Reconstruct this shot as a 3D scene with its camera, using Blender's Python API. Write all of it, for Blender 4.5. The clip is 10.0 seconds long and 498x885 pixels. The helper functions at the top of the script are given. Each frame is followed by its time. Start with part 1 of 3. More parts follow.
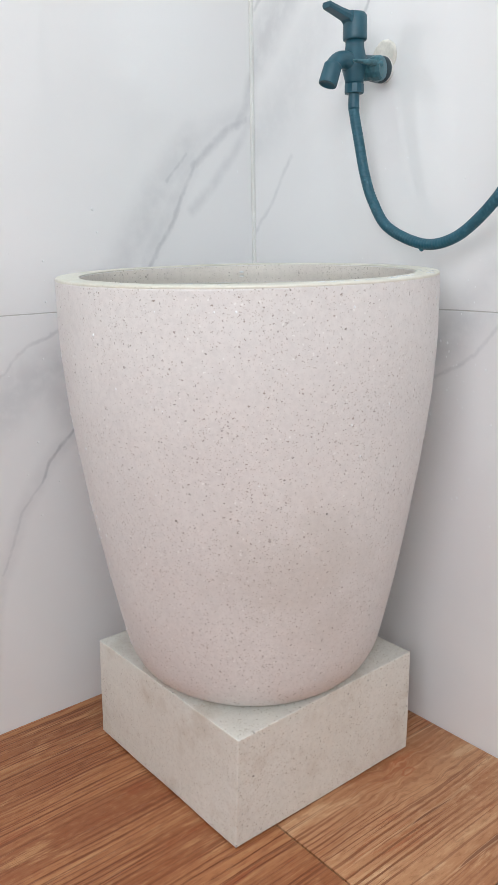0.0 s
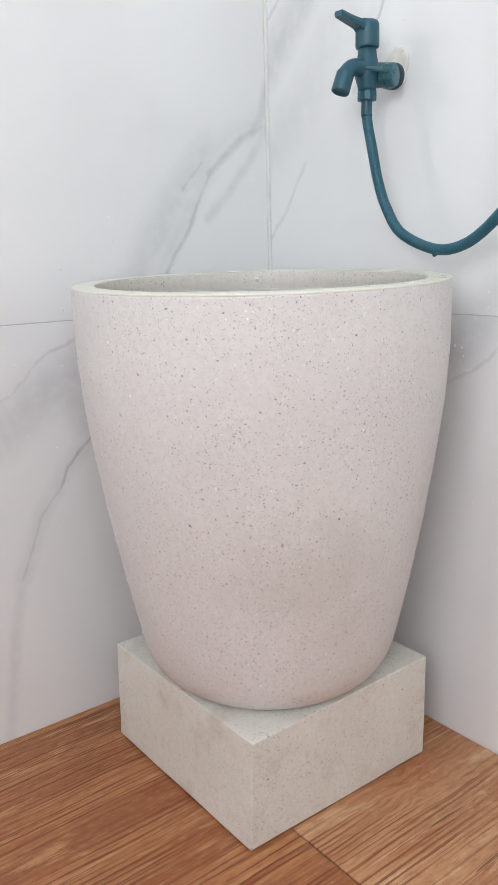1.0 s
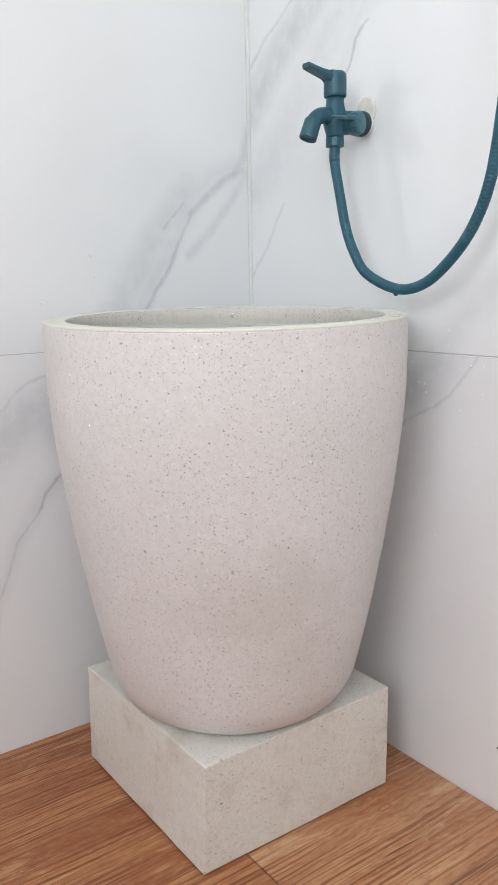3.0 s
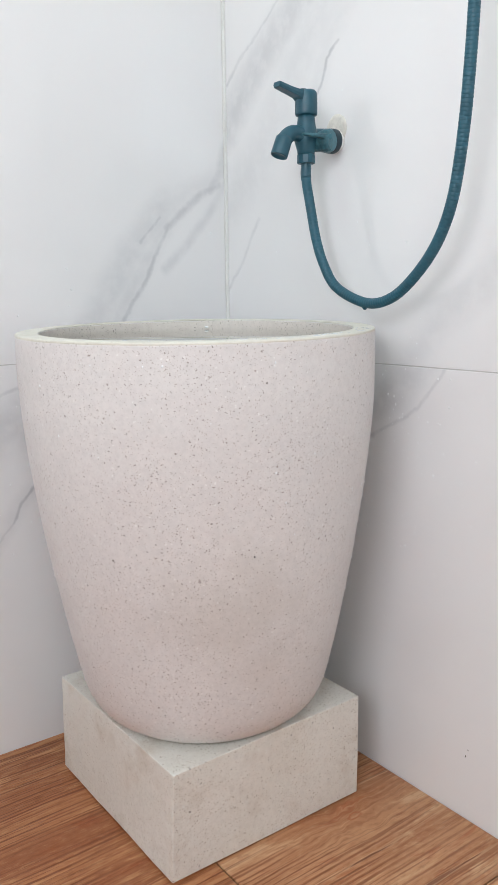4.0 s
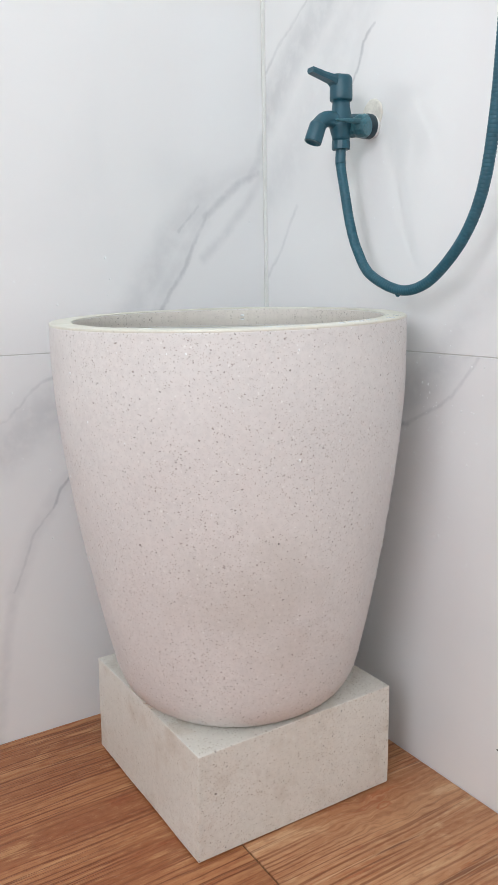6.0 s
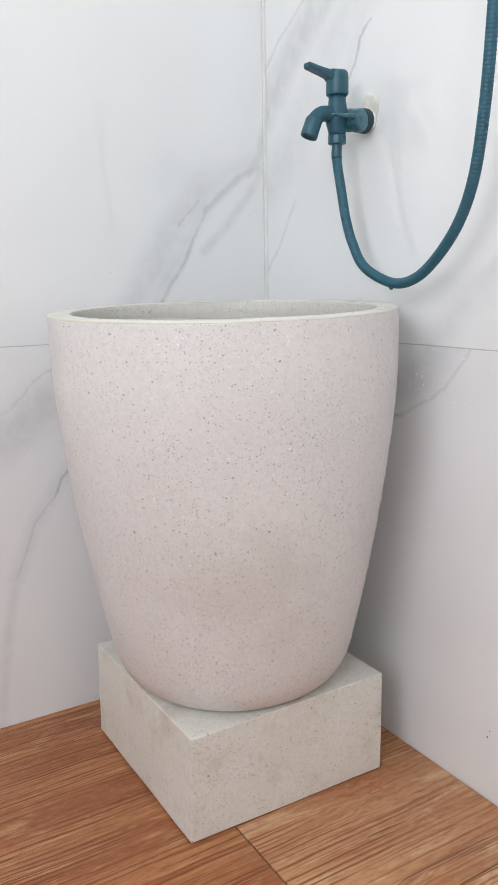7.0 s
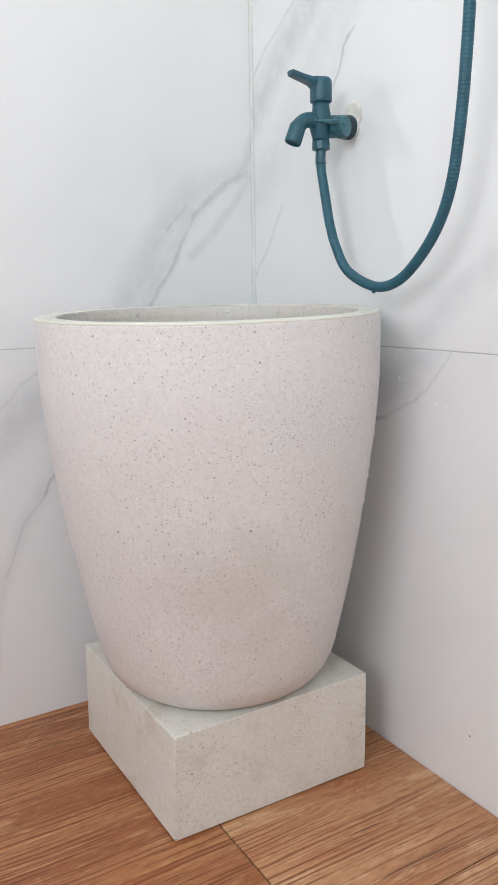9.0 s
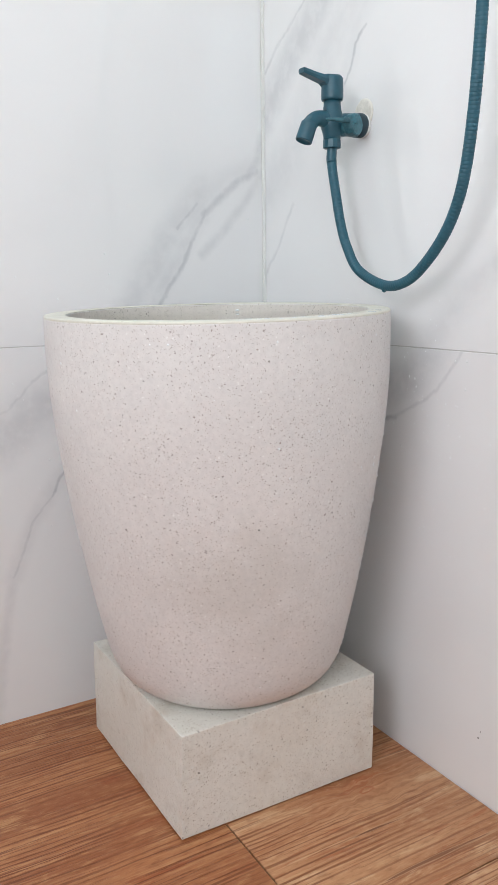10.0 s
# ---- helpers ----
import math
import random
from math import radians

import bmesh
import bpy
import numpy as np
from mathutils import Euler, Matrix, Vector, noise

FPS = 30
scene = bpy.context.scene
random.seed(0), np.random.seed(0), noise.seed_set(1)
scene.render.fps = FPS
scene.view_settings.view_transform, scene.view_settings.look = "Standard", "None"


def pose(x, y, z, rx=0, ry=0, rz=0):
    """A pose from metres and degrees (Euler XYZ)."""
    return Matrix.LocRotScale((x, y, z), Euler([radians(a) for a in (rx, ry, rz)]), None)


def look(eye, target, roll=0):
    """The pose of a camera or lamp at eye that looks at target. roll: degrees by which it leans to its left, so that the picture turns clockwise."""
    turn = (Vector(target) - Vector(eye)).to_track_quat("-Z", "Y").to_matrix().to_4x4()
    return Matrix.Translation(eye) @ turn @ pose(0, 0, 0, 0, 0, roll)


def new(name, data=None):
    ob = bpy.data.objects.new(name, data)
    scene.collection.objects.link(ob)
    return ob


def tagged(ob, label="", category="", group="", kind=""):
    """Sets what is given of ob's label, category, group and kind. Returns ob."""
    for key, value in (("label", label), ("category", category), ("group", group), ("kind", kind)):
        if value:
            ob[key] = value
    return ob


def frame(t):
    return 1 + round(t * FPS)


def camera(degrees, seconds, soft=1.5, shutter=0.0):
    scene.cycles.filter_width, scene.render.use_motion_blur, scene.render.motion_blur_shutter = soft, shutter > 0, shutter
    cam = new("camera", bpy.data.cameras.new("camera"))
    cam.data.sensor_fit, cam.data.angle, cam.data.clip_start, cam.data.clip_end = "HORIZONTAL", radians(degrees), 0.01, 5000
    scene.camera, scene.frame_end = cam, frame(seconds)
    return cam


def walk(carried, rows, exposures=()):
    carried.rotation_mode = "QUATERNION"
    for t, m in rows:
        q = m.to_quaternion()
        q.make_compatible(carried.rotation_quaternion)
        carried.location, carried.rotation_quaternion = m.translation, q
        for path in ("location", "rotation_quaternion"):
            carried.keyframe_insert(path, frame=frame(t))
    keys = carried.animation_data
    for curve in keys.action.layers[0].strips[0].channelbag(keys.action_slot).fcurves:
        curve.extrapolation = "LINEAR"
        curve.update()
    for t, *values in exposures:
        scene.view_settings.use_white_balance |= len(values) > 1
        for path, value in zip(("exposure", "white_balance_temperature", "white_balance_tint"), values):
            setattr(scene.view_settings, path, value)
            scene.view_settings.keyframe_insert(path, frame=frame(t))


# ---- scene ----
cam = camera(35.0, 10.0, soft=1.1)
PATH = [
    (0, (-0.855, -1.022, 0.682), (0.375, 0.481, 0.204), -1.0),
    (0.5, (-0.852, -1.029, 0.684), (0.361, 0.489, 0.21), -1.3),
    (1, (-0.851, -1.035, 0.685), (0.334, 0.506, 0.219), -1.6),
    (1.5, (-0.849, -1.047, 0.686), (0.315, 0.515, 0.232), -1.6),
    (2, (-0.839, -1.06, 0.687), (0.315, 0.515, 0.253), -1.3),
    (2.5, (-0.824, -1.08, 0.685), (0.327, 0.503, 0.274), -0.9),
    (2.7, (-0.818, -1.091, 0.688), (0.33, 0.496, 0.287), -0.9),
    (3.8, (-0.799, -1.128, 0.691), (0.367, 0.456, 0.329), -0.7),
    (4, (-0.797, -1.132, 0.691), (0.374, 0.449, 0.332), -0.7),
    (4.5, (-0.784, -1.145, 0.693), (0.392, 0.432, 0.333), -0.8),
    (5, (-0.777, -1.159, 0.688), (0.372, 0.436, 0.323), -1.0),
    (5.5, (-0.78, -1.155, 0.688), (0.314, 0.477, 0.317), -1.1),
    (5.7, (-0.776, -1.155, 0.688), (0.296, 0.492, 0.314), -1.1),
    (6.8, (-0.757, -1.179, 0.69), (0.249, 0.503, 0.293), -1.1),
    (7, (-0.757, -1.186, 0.686), (0.255, 0.493, 0.291), -1.0),
    (7.5, (-0.749, -1.199, 0.681), (0.273, 0.475, 0.291), -1.1),
    (8, (-0.747, -1.202, 0.681), (0.28, 0.47, 0.297), -1.1),
    (8.5, (-0.745, -1.206, 0.682), (0.277, 0.47, 0.3), -1.0),
    (9, (-0.746, -1.208, 0.681), (0.268, 0.474, 0.303), -1.0),
    (9.5, (-0.744, -1.208, 0.681), (0.254, 0.483, 0.302), -0.9),
    (10, (-0.744, -1.207, 0.681), (0.248, 0.487, 0.3), -0.8),
]
walk(cam, [(t, look(eye, target, roll)) for t, eye, target, roll in PATH])

# ---- light ----
world = bpy.data.worlds.new("sky")
scene.world = world
world.use_nodes = True
wn = world.node_tree
sky = wn.nodes.new("ShaderNodeTexSky")
sky.sky_type, sky.sun_disc = "NISHITA", False
sky.sun_elevation, sky.sun_rotation = radians(50), radians(200)
wn.links.new(sky.outputs["Color"], wn.nodes["Background"].inputs["Color"])
wn.nodes["Background"].inputs["Strength"].default_value = 0.12


def area_lamp(name, eye, target, width, height, watts, colour):
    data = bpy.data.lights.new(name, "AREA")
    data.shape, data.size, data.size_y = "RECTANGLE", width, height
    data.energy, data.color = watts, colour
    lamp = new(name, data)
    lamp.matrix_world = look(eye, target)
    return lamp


area_lamp("window_light_south", (-1.175, -2.02, 1.555), (-1.175, 0.0, 1.555), 0.43, 0.59, 6.2, (0.80, 0.96, 1.0))
# Added fill lamp, no window known here; place and watts fitted to brightness
area_lamp("added_light_west", (-1.92, -1.45, 1.35), (0.0, -1.45, 1.35), 0.88, 0.98, 21.0, (0.945, 0.950, 0.990))
area_lamp("ceiling_light", (-0.72, -0.36, 2.49), (-0.72, -0.36, 0.0), 0.25, 0.25, 4.4, (0.74, 1.0, 0.99))

# ---- materials ----


def material(name):
    mat = bpy.data.materials.new(name)
    mat.use_nodes = True
    return mat, mat.node_tree, mat.node_tree.nodes["Principled BSDF"]


class Net:
    """Short hand for wiring shader nodes."""

    def __init__(self, tree):
        self.tree = tree

    def put(self, kind, inputs=(), **settings):
        node = self.tree.nodes.new(kind)
        if "operation" in settings:
            node.operation = settings["operation"]
        if "blend_type" in settings:
            node.data_type = "RGBA"
            node.blend_type = settings["blend_type"]
        if "interpolation_type" in settings:
            node.interpolation_type = settings["interpolation_type"]
        if "feature" in settings:
            node.feature = settings["feature"]
        for key, value in inputs:
            self.set(node.inputs[key], value)
        return node

    def set(self, socket, value):
        if isinstance(value, bpy.types.NodeSocket):
            self.tree.links.new(value, socket)
        else:
            socket.default_value = value

    def math(self, op, a, b=0.0, c=0.0):
        return self.put("ShaderNodeMath", ((0, a), (1, b), (2, c)), operation=op).outputs[0]

    def vec(self, op, a, b=(0, 0, 0)):
        return self.put("ShaderNodeVectorMath", ((0, a), (1, b)), operation=op).outputs[0]

    def scaled(self, p, s):
        return self.put("ShaderNodeVectorMath", ((0, p), (1, s)), operation="MULTIPLY").outputs[0]

    def noise(self, p, scale, detail=4.0, rough=0.55, distortion=0.0):
        return self.put("ShaderNodeTexNoise", (("Vector", p), ("Scale", scale), ("Detail", detail), ("Roughness", rough), ("Distortion", distortion))).outputs[0]

    def noise_colour(self, p, scale, detail=3.0):
        return self.put("ShaderNodeTexNoise", (("Vector", p), ("Scale", scale), ("Detail", detail))).outputs[1]

    def ramp(self, value, low, high, out_low=0.0, out_high=1.0, smooth=True):
        return self.put("ShaderNodeMapRange", ((0, value), (1, low), (2, high), (3, out_low), (4, out_high)), interpolation_type="SMOOTHSTEP" if smooth else "LINEAR").outputs[0]

    def mix(self, f, a, b, blend="MIX"):
        node = self.put("ShaderNodeMix", (), blend_type=blend)
        self.set(node.inputs[0], f)
        self.set(node.inputs[6], a)
        self.set(node.inputs[7], b)
        return node.outputs[2]

    def position(self):
        return self.put("ShaderNodeNewGeometry").outputs["Position"]

    def object_position(self):
        return self.put("ShaderNodeTexCoord").outputs["Object"]

    def random(self):
        return self.put("ShaderNodeObjectInfo").outputs["Random"]

    def bump(self, height, strength, distance=0.001):
        return self.put("ShaderNodeBump", (("Height", height), ("Strength", strength), ("Distance", distance))).outputs[0]


def rgb(r, g, b):
    return (r, g, b, 1.0)


def segment_group():
    """Strength of a marble vein that runs from A to B: full on the line, fading to nothing at the width."""
    tree = bpy.data.node_groups.new("vein segment", "ShaderNodeTree")
    face = tree.interface
    for name, kind in (("P", "NodeSocketVector"), ("A", "NodeSocketVector"), ("B", "NodeSocketVector"), ("Width", "NodeSocketFloat"), ("Strength", "NodeSocketFloat")):
        face.new_socket(name, in_out="INPUT", socket_type=kind)
    face.new_socket("Out", in_out="OUTPUT", socket_type="NodeSocketFloat")
    n = Net(tree)
    gi, go = tree.nodes.new("NodeGroupInput"), tree.nodes.new("NodeGroupOutput")
    pa = n.vec("SUBTRACT", gi.outputs["P"], gi.outputs["A"])
    ba = n.vec("SUBTRACT", gi.outputs["B"], gi.outputs["A"])
    top = n.put("ShaderNodeVectorMath", ((0, pa), (1, ba)), operation="DOT_PRODUCT").outputs["Value"]
    low = n.put("ShaderNodeVectorMath", ((0, ba), (1, ba)), operation="DOT_PRODUCT").outputs["Value"]
    h = n.math("MINIMUM", n.math("MAXIMUM", n.math("DIVIDE", top, low), 0.0), 1.0)
    along = n.put("ShaderNodeVectorMath", ((0, ba), ("Scale", h)), operation="SCALE").outputs[0]
    d = n.put("ShaderNodeVectorMath", ((0, n.vec("SUBTRACT", pa, along)),), operation="LENGTH").outputs["Value"]
    out = n.ramp(d, 0.0, gi.outputs["Width"], gi.outputs["Strength"], 0.0)
    tree.links.new(out, go.inputs["Out"])
    return tree


VEIN = segment_group()


def marble(name, veins, wall):
    """Glossy white porcelain with grey veins. veins: (width, strength, points along the wall); wall: 'y' or 'x', its normal."""
    mat, tree, bsdf = material(name)
    n = Net(tree)
    p = n.position()
    wob = n.vec("SUBTRACT", n.noise_colour(p, 14.0), (0.5, 0.5, 0.5))
    fine = n.vec("SUBTRACT", n.noise_colour(p, 90.0), (0.5, 0.5, 0.5))
    q = n.vec("ADD", n.vec("ADD", p, n.scaled(wob, (0.012, 0.012, 0.012))), n.scaled(fine, (0.006, 0.006, 0.006)))
    q = n.scaled(q, (1, 0, 1) if wall == "y" else (0, 1, 1))
    total = 0.0
    for width, strength, points in veins:
        for (u0, z0), (u1, z1) in zip(points, points[1:]):
            a, b = ((u0, 0, z0), (u1, 0, z1)) if wall == "y" else ((0, u0, z0), (0, u1, z1))
            node = tree.nodes.new("ShaderNodeGroup")
            node.node_tree = VEIN
            n.set(node.inputs["P"], q)
            for key, value in (("A", a), ("B", b), ("Width", width), ("Strength", strength)):
                node.inputs[key].default_value = value
            total = n.math("MAXIMUM", node.outputs["Out"], total)
    broken = n.ramp(n.noise(p, 38.0, 4.0), 0.30, 0.62, 0.55, 1.0)
    total = n.math("MULTIPLY", total, broken)
    cloud = n.ramp(n.noise(p, 2.6, 3.0, 0.5, 0.6), 0.48, 0.75, 0.0, 0.05)
    total = n.math("ADD", total, cloud)
    base = n.mix(n.noise(p, 1.3, 2.0), rgb(0.812, 0.806, 0.812), rgb(0.832, 0.828, 0.83))
    n.set(bsdf.inputs["Base Color"], n.mix(total, base, rgb(0.30, 0.31, 0.34)))
    n.set(bsdf.inputs["Roughness"], n.ramp(n.noise(p, 9.0, 3.0), 0.3, 0.7, 0.025, 0.045))
    bsdf.inputs["IOR"].default_value = 1.54
    n.set(bsdf.inputs["Normal"], n.bump(n.noise(p, 4.0, 1.0), 0.01, 0.001))
    return mat


def plain(name, colour, rough, metal=0.0, grain=60.0, bump=0.05, spread=0.08, coat=0.0):
    mat, tree, bsdf = material(name)
    n = Net(tree)
    p = n.position()
    big, small = n.noise(p, grain * 0.15), n.noise(p, grain, 5.0)
    tone = n.math("ADD", n.math("MULTIPLY", big, 0.6), n.math("MULTIPLY", small, 0.4))
    dark = tuple(c * (1 - spread) for c in colour)
    light = tuple(min(1.0, c * (1 + spread)) for c in colour)
    n.set(bsdf.inputs["Base Color"], n.mix(n.ramp(tone, 0.35, 0.65), rgb(*dark), rgb(*light)))
    n.set(bsdf.inputs["Roughness"], n.ramp(small, 0.3, 0.7, rough * 0.85, min(1.0, rough * 1.15)))
    bsdf.inputs["Metallic"].default_value = metal
    bsdf.inputs["Coat Weight"].default_value = coat
    n.set(bsdf.inputs["Normal"], n.bump(small, bump, 0.001))
    return mat


def terrazzo(name, ground, stain, fleck, chips, rough, stain_spot=None, blotch=0.0):
    """Cast stone with small dark and pale chips, worn smooth. fleck: cells per metre of the larger chips."""
    mat, tree, bsdf = material(name)
    n = Net(tree)
    p = n.object_position()
    wob = n.scaled(n.vec("SUBTRACT", n.noise_colour(p, 330.0, 3.0), (0.5, 0.5, 0.5)), (0.0050, 0.0050, 0.0050))
    q = n.vec("ADD", p, wob)
    tone = n.ramp(n.noise(p, 7.0, 4.0, 0.6), 0.35, 0.7)
    colour = n.mix(tone, rgb(*ground), rgb(*stain))
    mottle = n.ramp(n.noise(p, 150.0, 5.0, 0.75), 0.38, 0.66, 0.0, 0.36)
    colour = n.mix(mottle, colour, rgb(*(c * 0.80 for c in ground)))
    if blotch:
        colour = n.mix(n.ramp(n.noise(p, 13.0, 5.0, 0.65), 0.50, 0.72, 0.0, blotch), colour, rgb(0.50, 0.42, 0.33))
    if stain_spot:
        spot, radius, strength = stain_spot
        away = n.put("ShaderNodeVectorMath", ((0, n.vec("SUBTRACT", p, spot)),), operation="LENGTH").outputs["Value"]
        away = n.math("ADD", away, n.ramp(n.noise(p, 22.0, 4.0), 0.2, 0.8, -0.04, 0.04))
        colour = n.mix(n.ramp(away, radius * 0.2, radius, strength, 0.0), colour, rgb(0.36, 0.31, 0.24))
    height = n.math("MULTIPLY", n.noise(p, 320.0, 3.0), 0.3)
    for scale, share, tint, size, weight in chips:
        cell = n.put("ShaderNodeTexVoronoi", (("Vector", q), ("Scale", fleck * scale), ("Randomness", 1.0)))
        pick = n.put("ShaderNodeSeparateColor", ((0, cell.outputs["Color"]),))
        near = n.ramp(cell.outputs["Distance"], size * 0.55, size, 1.0, 0.0)
        drift = n.ramp(n.noise(p, 11.0, 3.0), 0.38, 0.68, 0.55, 1.25)
        some = n.math("LESS_THAN", pick.outputs[0], n.math("MULTIPLY", drift, share))
        strength = n.math("MULTIPLY", n.math("MULTIPLY", near, some), n.ramp(pick.outputs[1], 0.0, 1.0, weight * 0.35, weight))
        colour = n.mix(strength, colour, rgb(*tint))
        height = n.math("SUBTRACT", height, n.math("MULTIPLY", strength, 0.5))
    n.set(bsdf.inputs["Base Color"], colour)
    n.set(bsdf.inputs["Roughness"], n.ramp(n.noise(p, 30.0, 4.0), 0.3, 0.7, rough * 0.8, rough * 1.2))
    n.set(bsdf.inputs["Normal"], n.bump(height, 0.25, 0.0008))
    return mat


def wood_tile(name, dark, light, pale, knot=None):
    """Matt porcelain printed and pressed like sawn wood, the grain along x. knot: where the grain swirls round a small eye."""
    mat, tree, bsdf = material(name)
    n = Net(tree)
    p = n.position()
    pick = n.random()
    shift = n.scaled(n.put("ShaderNodeCombineXYZ", ((0, pick), (1, pick), (2, pick))).outputs[0], (7.0, 13.0, 0.0))
    q = n.vec("ADD", p, shift)
    slow = n.scaled(n.vec("SUBTRACT", n.noise_colour(n.scaled(q, (3.0, 7.0, 1.0)), 1.0, 2.0), (0.5, 0.5, 0.5)), (0.0, 0.020, 0.0))
    quick = n.scaled(n.vec("SUBTRACT", n.noise_colour(n.scaled(q, (16.0, 40.0, 1.0)), 1.0, 3.0), (0.5, 0.5, 0.5)), (0.0, 0.0022, 0.0))
    if knot:
        off = n.scaled(n.vec("SUBTRACT", p, knot), (0.8, 1.7, 0.0))
        away = n.put("ShaderNodeVectorMath", ((0, off),), operation="LENGTH").outputs["Value"]
        swirl = n.scaled(n.vec("SUBTRACT", n.noise_colour(n.scaled(p, (22.0, 30.0, 1.0)), 1.0, 2.0), (0.5, 0.5, 0.5)), (0.0, 0.045, 0.0))
        quick = n.vec("ADD", quick, n.put("ShaderNodeVectorMath", ((0, swirl), ("Scale", n.ramp(away, 0.0, 0.11, 1.0, 0.0))), operation="SCALE").outputs[0])
    q = n.vec("ADD", n.vec("ADD", q, slow), quick)
    dusk = (0.58 * dark[0], 0.48 * dark[1], 0.42 * dark[2])
    rust = (dark[0] * 0.92, dark[1] * 0.62, dark[2] * 0.48)
    # broad soft boards of tone
    board = n.noise(n.scaled(q, (2.2, 17.0, 1.0)), 1.0, 3.0, 0.55)
    colour = n.mix(n.ramp(board, 0.36, 0.64), rgb(*dark), rgb(*light))
    # torn pale and rusty patches, a few centimetres wide
    patch = n.noise(n.scaled(q, (6.5, 30.0, 1.0)), 1.0, 6.0, 0.68, 0.4)
    colour = n.mix(n.ramp(patch, 0.54, 0.66, 0.0, 0.70), colour, rgb(*rust))
    colour = n.mix(n.ramp(patch, 0.46, 0.35, 0.0, 0.75), colour, rgb(*pale))
    # fine mottling
    mottle = n.noise(n.scaled(q, (45.0, 160.0, 1.0)), 1.0, 5.0, 0.7)
    colour = n.mix(n.ramp(mottle, 0.50, 0.66, 0.0, 0.40), colour, rgb(*dusk))
    colour = n.mix(n.ramp(mottle, 0.48, 0.34, 0.0, 0.30), colour, rgb(*pale))
    # close-set saw lines, strong in some stretches and gone in others
    zone = n.ramp(n.noise(n.scaled(q, (3.2, 12.0, 2.0)), 1.0, 2.0), 0.40, 0.60, 0.30, 1.0)
    saw = n.noise(n.scaled(q, (2.6, 240.0, 1.0)), 1.0, 3.0, 0.55)
    lines = n.math("MULTIPLY", n.ramp(saw, 0.53, 0.57, 0.0, 0.90), zone)
    colour = n.mix(lines, colour, rgb(*dusk))
    ridge = n.math("MULTIPLY", n.ramp(saw, 0.46, 0.38, 0.0, 0.32), zone)
    colour = n.mix(ridge, colour, rgb(*pale))
    # few long dark checks, each with a pale lip
    check = n.noise(n.scaled(q, (2.6, 62.0, 3.0)), 1.0, 3.0, 0.55)
    thin = n.ramp(check, 0.655, 0.68, 0.0, 0.80)
    colour = n.mix(n.ramp(check, 0.60, 0.65, 0.0, 0.45), colour, rgb(*pale))
    colour = n.mix(thin, colour, rgb(dark[0] * 0.42, dark[1] * 0.28, dark[2] * 0.22))
    if knot:
        ring = n.math("ABSOLUTE", n.math("SUBTRACT", away, n.ramp(n.noise(p, 70.0, 2.0), 0.3, 0.7, 0.006, 0.010)))
        colour = n.mix(n.ramp(ring, 0.0, 0.0035, 0.7, 0.0), colour, rgb(*rust))
    n.set(bsdf.inputs["Base Color"], colour)
    n.set(bsdf.inputs["Roughness"], n.ramp(mottle, 0.3, 0.7, 0.36, 0.52))
    relief = n.math("SUBTRACT", n.math("MULTIPLY", lines, -0.8), thin)
    n.set(bsdf.inputs["Normal"], n.bump(relief, 0.45, 0.0008))
    return mat


def watery(name, rough=0.0):
    mat, tree, bsdf = material(name)
    bsdf.inputs["Base Color"].default_value = rgb(0.86, 0.89, 0.80)
    bsdf.inputs["Transmission Weight"].default_value = 1.0
    bsdf.inputs["IOR"].default_value = 1.333
    n = Net(tree)
    n.set(bsdf.inputs["Roughness"], rough)
    n.set(bsdf.inputs["Normal"], n.bump(n.noise(n.position(), 16.0, 2.0), 0.004, 0.002))
    return mat


LEFT_UP = [
    (0.012, 0.38, ((-0.016, 0.878), (-0.030, 0.873), (-0.052, 0.862), (-0.088, 0.830), (-0.121, 0.804))),
    (0.008, 0.42, ((-0.115, 0.810), (-0.135, 0.770), (-0.160, 0.720), (-0.206, 0.655))),
    (0.026, 0.20, ((-0.125, 0.800), (-0.160, 0.745), (-0.215, 0.655), (-0.25, 0.60))),
    (0.006, 0.40, ((-0.130, 0.822), (-0.150, 0.800), (-0.166, 0.780))),
    (0.045, 0.22, ((-0.120, 0.835), (-0.175, 0.775), (-0.230, 0.690), (-0.29, 0.60))),
    (0.030, 0.12, ((-0.010, 0.890), (-0.060, 0.870), (-0.120, 0.835))),
    (0.014, 0.20, ((-0.005, 0.880), (-0.045, 0.818), (-0.085, 0.775), (-0.123, 0.738))),
    (0.016, 0.30, ((0.0, 0.935), (-0.012, 0.895), (-0.03, 0.875))),
]
RIGHT_UP = [
    (0.006, 0.29, ((-0.200, 1.18), (-0.125, 1.112), (-0.077, 1.084), (-0.044, 1.066), (-0.008, 1.034))),
    (0.055, 0.32, ((-0.260, 1.16), (-0.155, 1.090), (-0.075, 1.035), (-0.01, 0.970))),
    (0.070, 0.15, ((-0.330, 1.16), (-0.200, 1.050), (-0.080, 0.900), (0.0, 0.84))),
    (0.005, 0.50, ((-0.272, 1.037), (-0.251, 1.020), (-0.238, 0.986), (-0.226, 0.972))),
    (0.030, 0.11, ((-0.300, 1.09), (-0.250, 1.04), (-0.225, 0.98), (-0.21, 0.94))),
    (0.006, 0.24, ((-0.226, 0.972), (-0.214, 0.940), (-0.190, 0.900))),
    (0.006, 0.22, ((0.0, 0.700), (-0.020, 0.724), (-0.050, 0.758), (-0.090, 0.815))),
    (0.035, 0.14, ((-0.40, 0.59), (-0.46, 0.655), (-0.56, 0.72))),
]
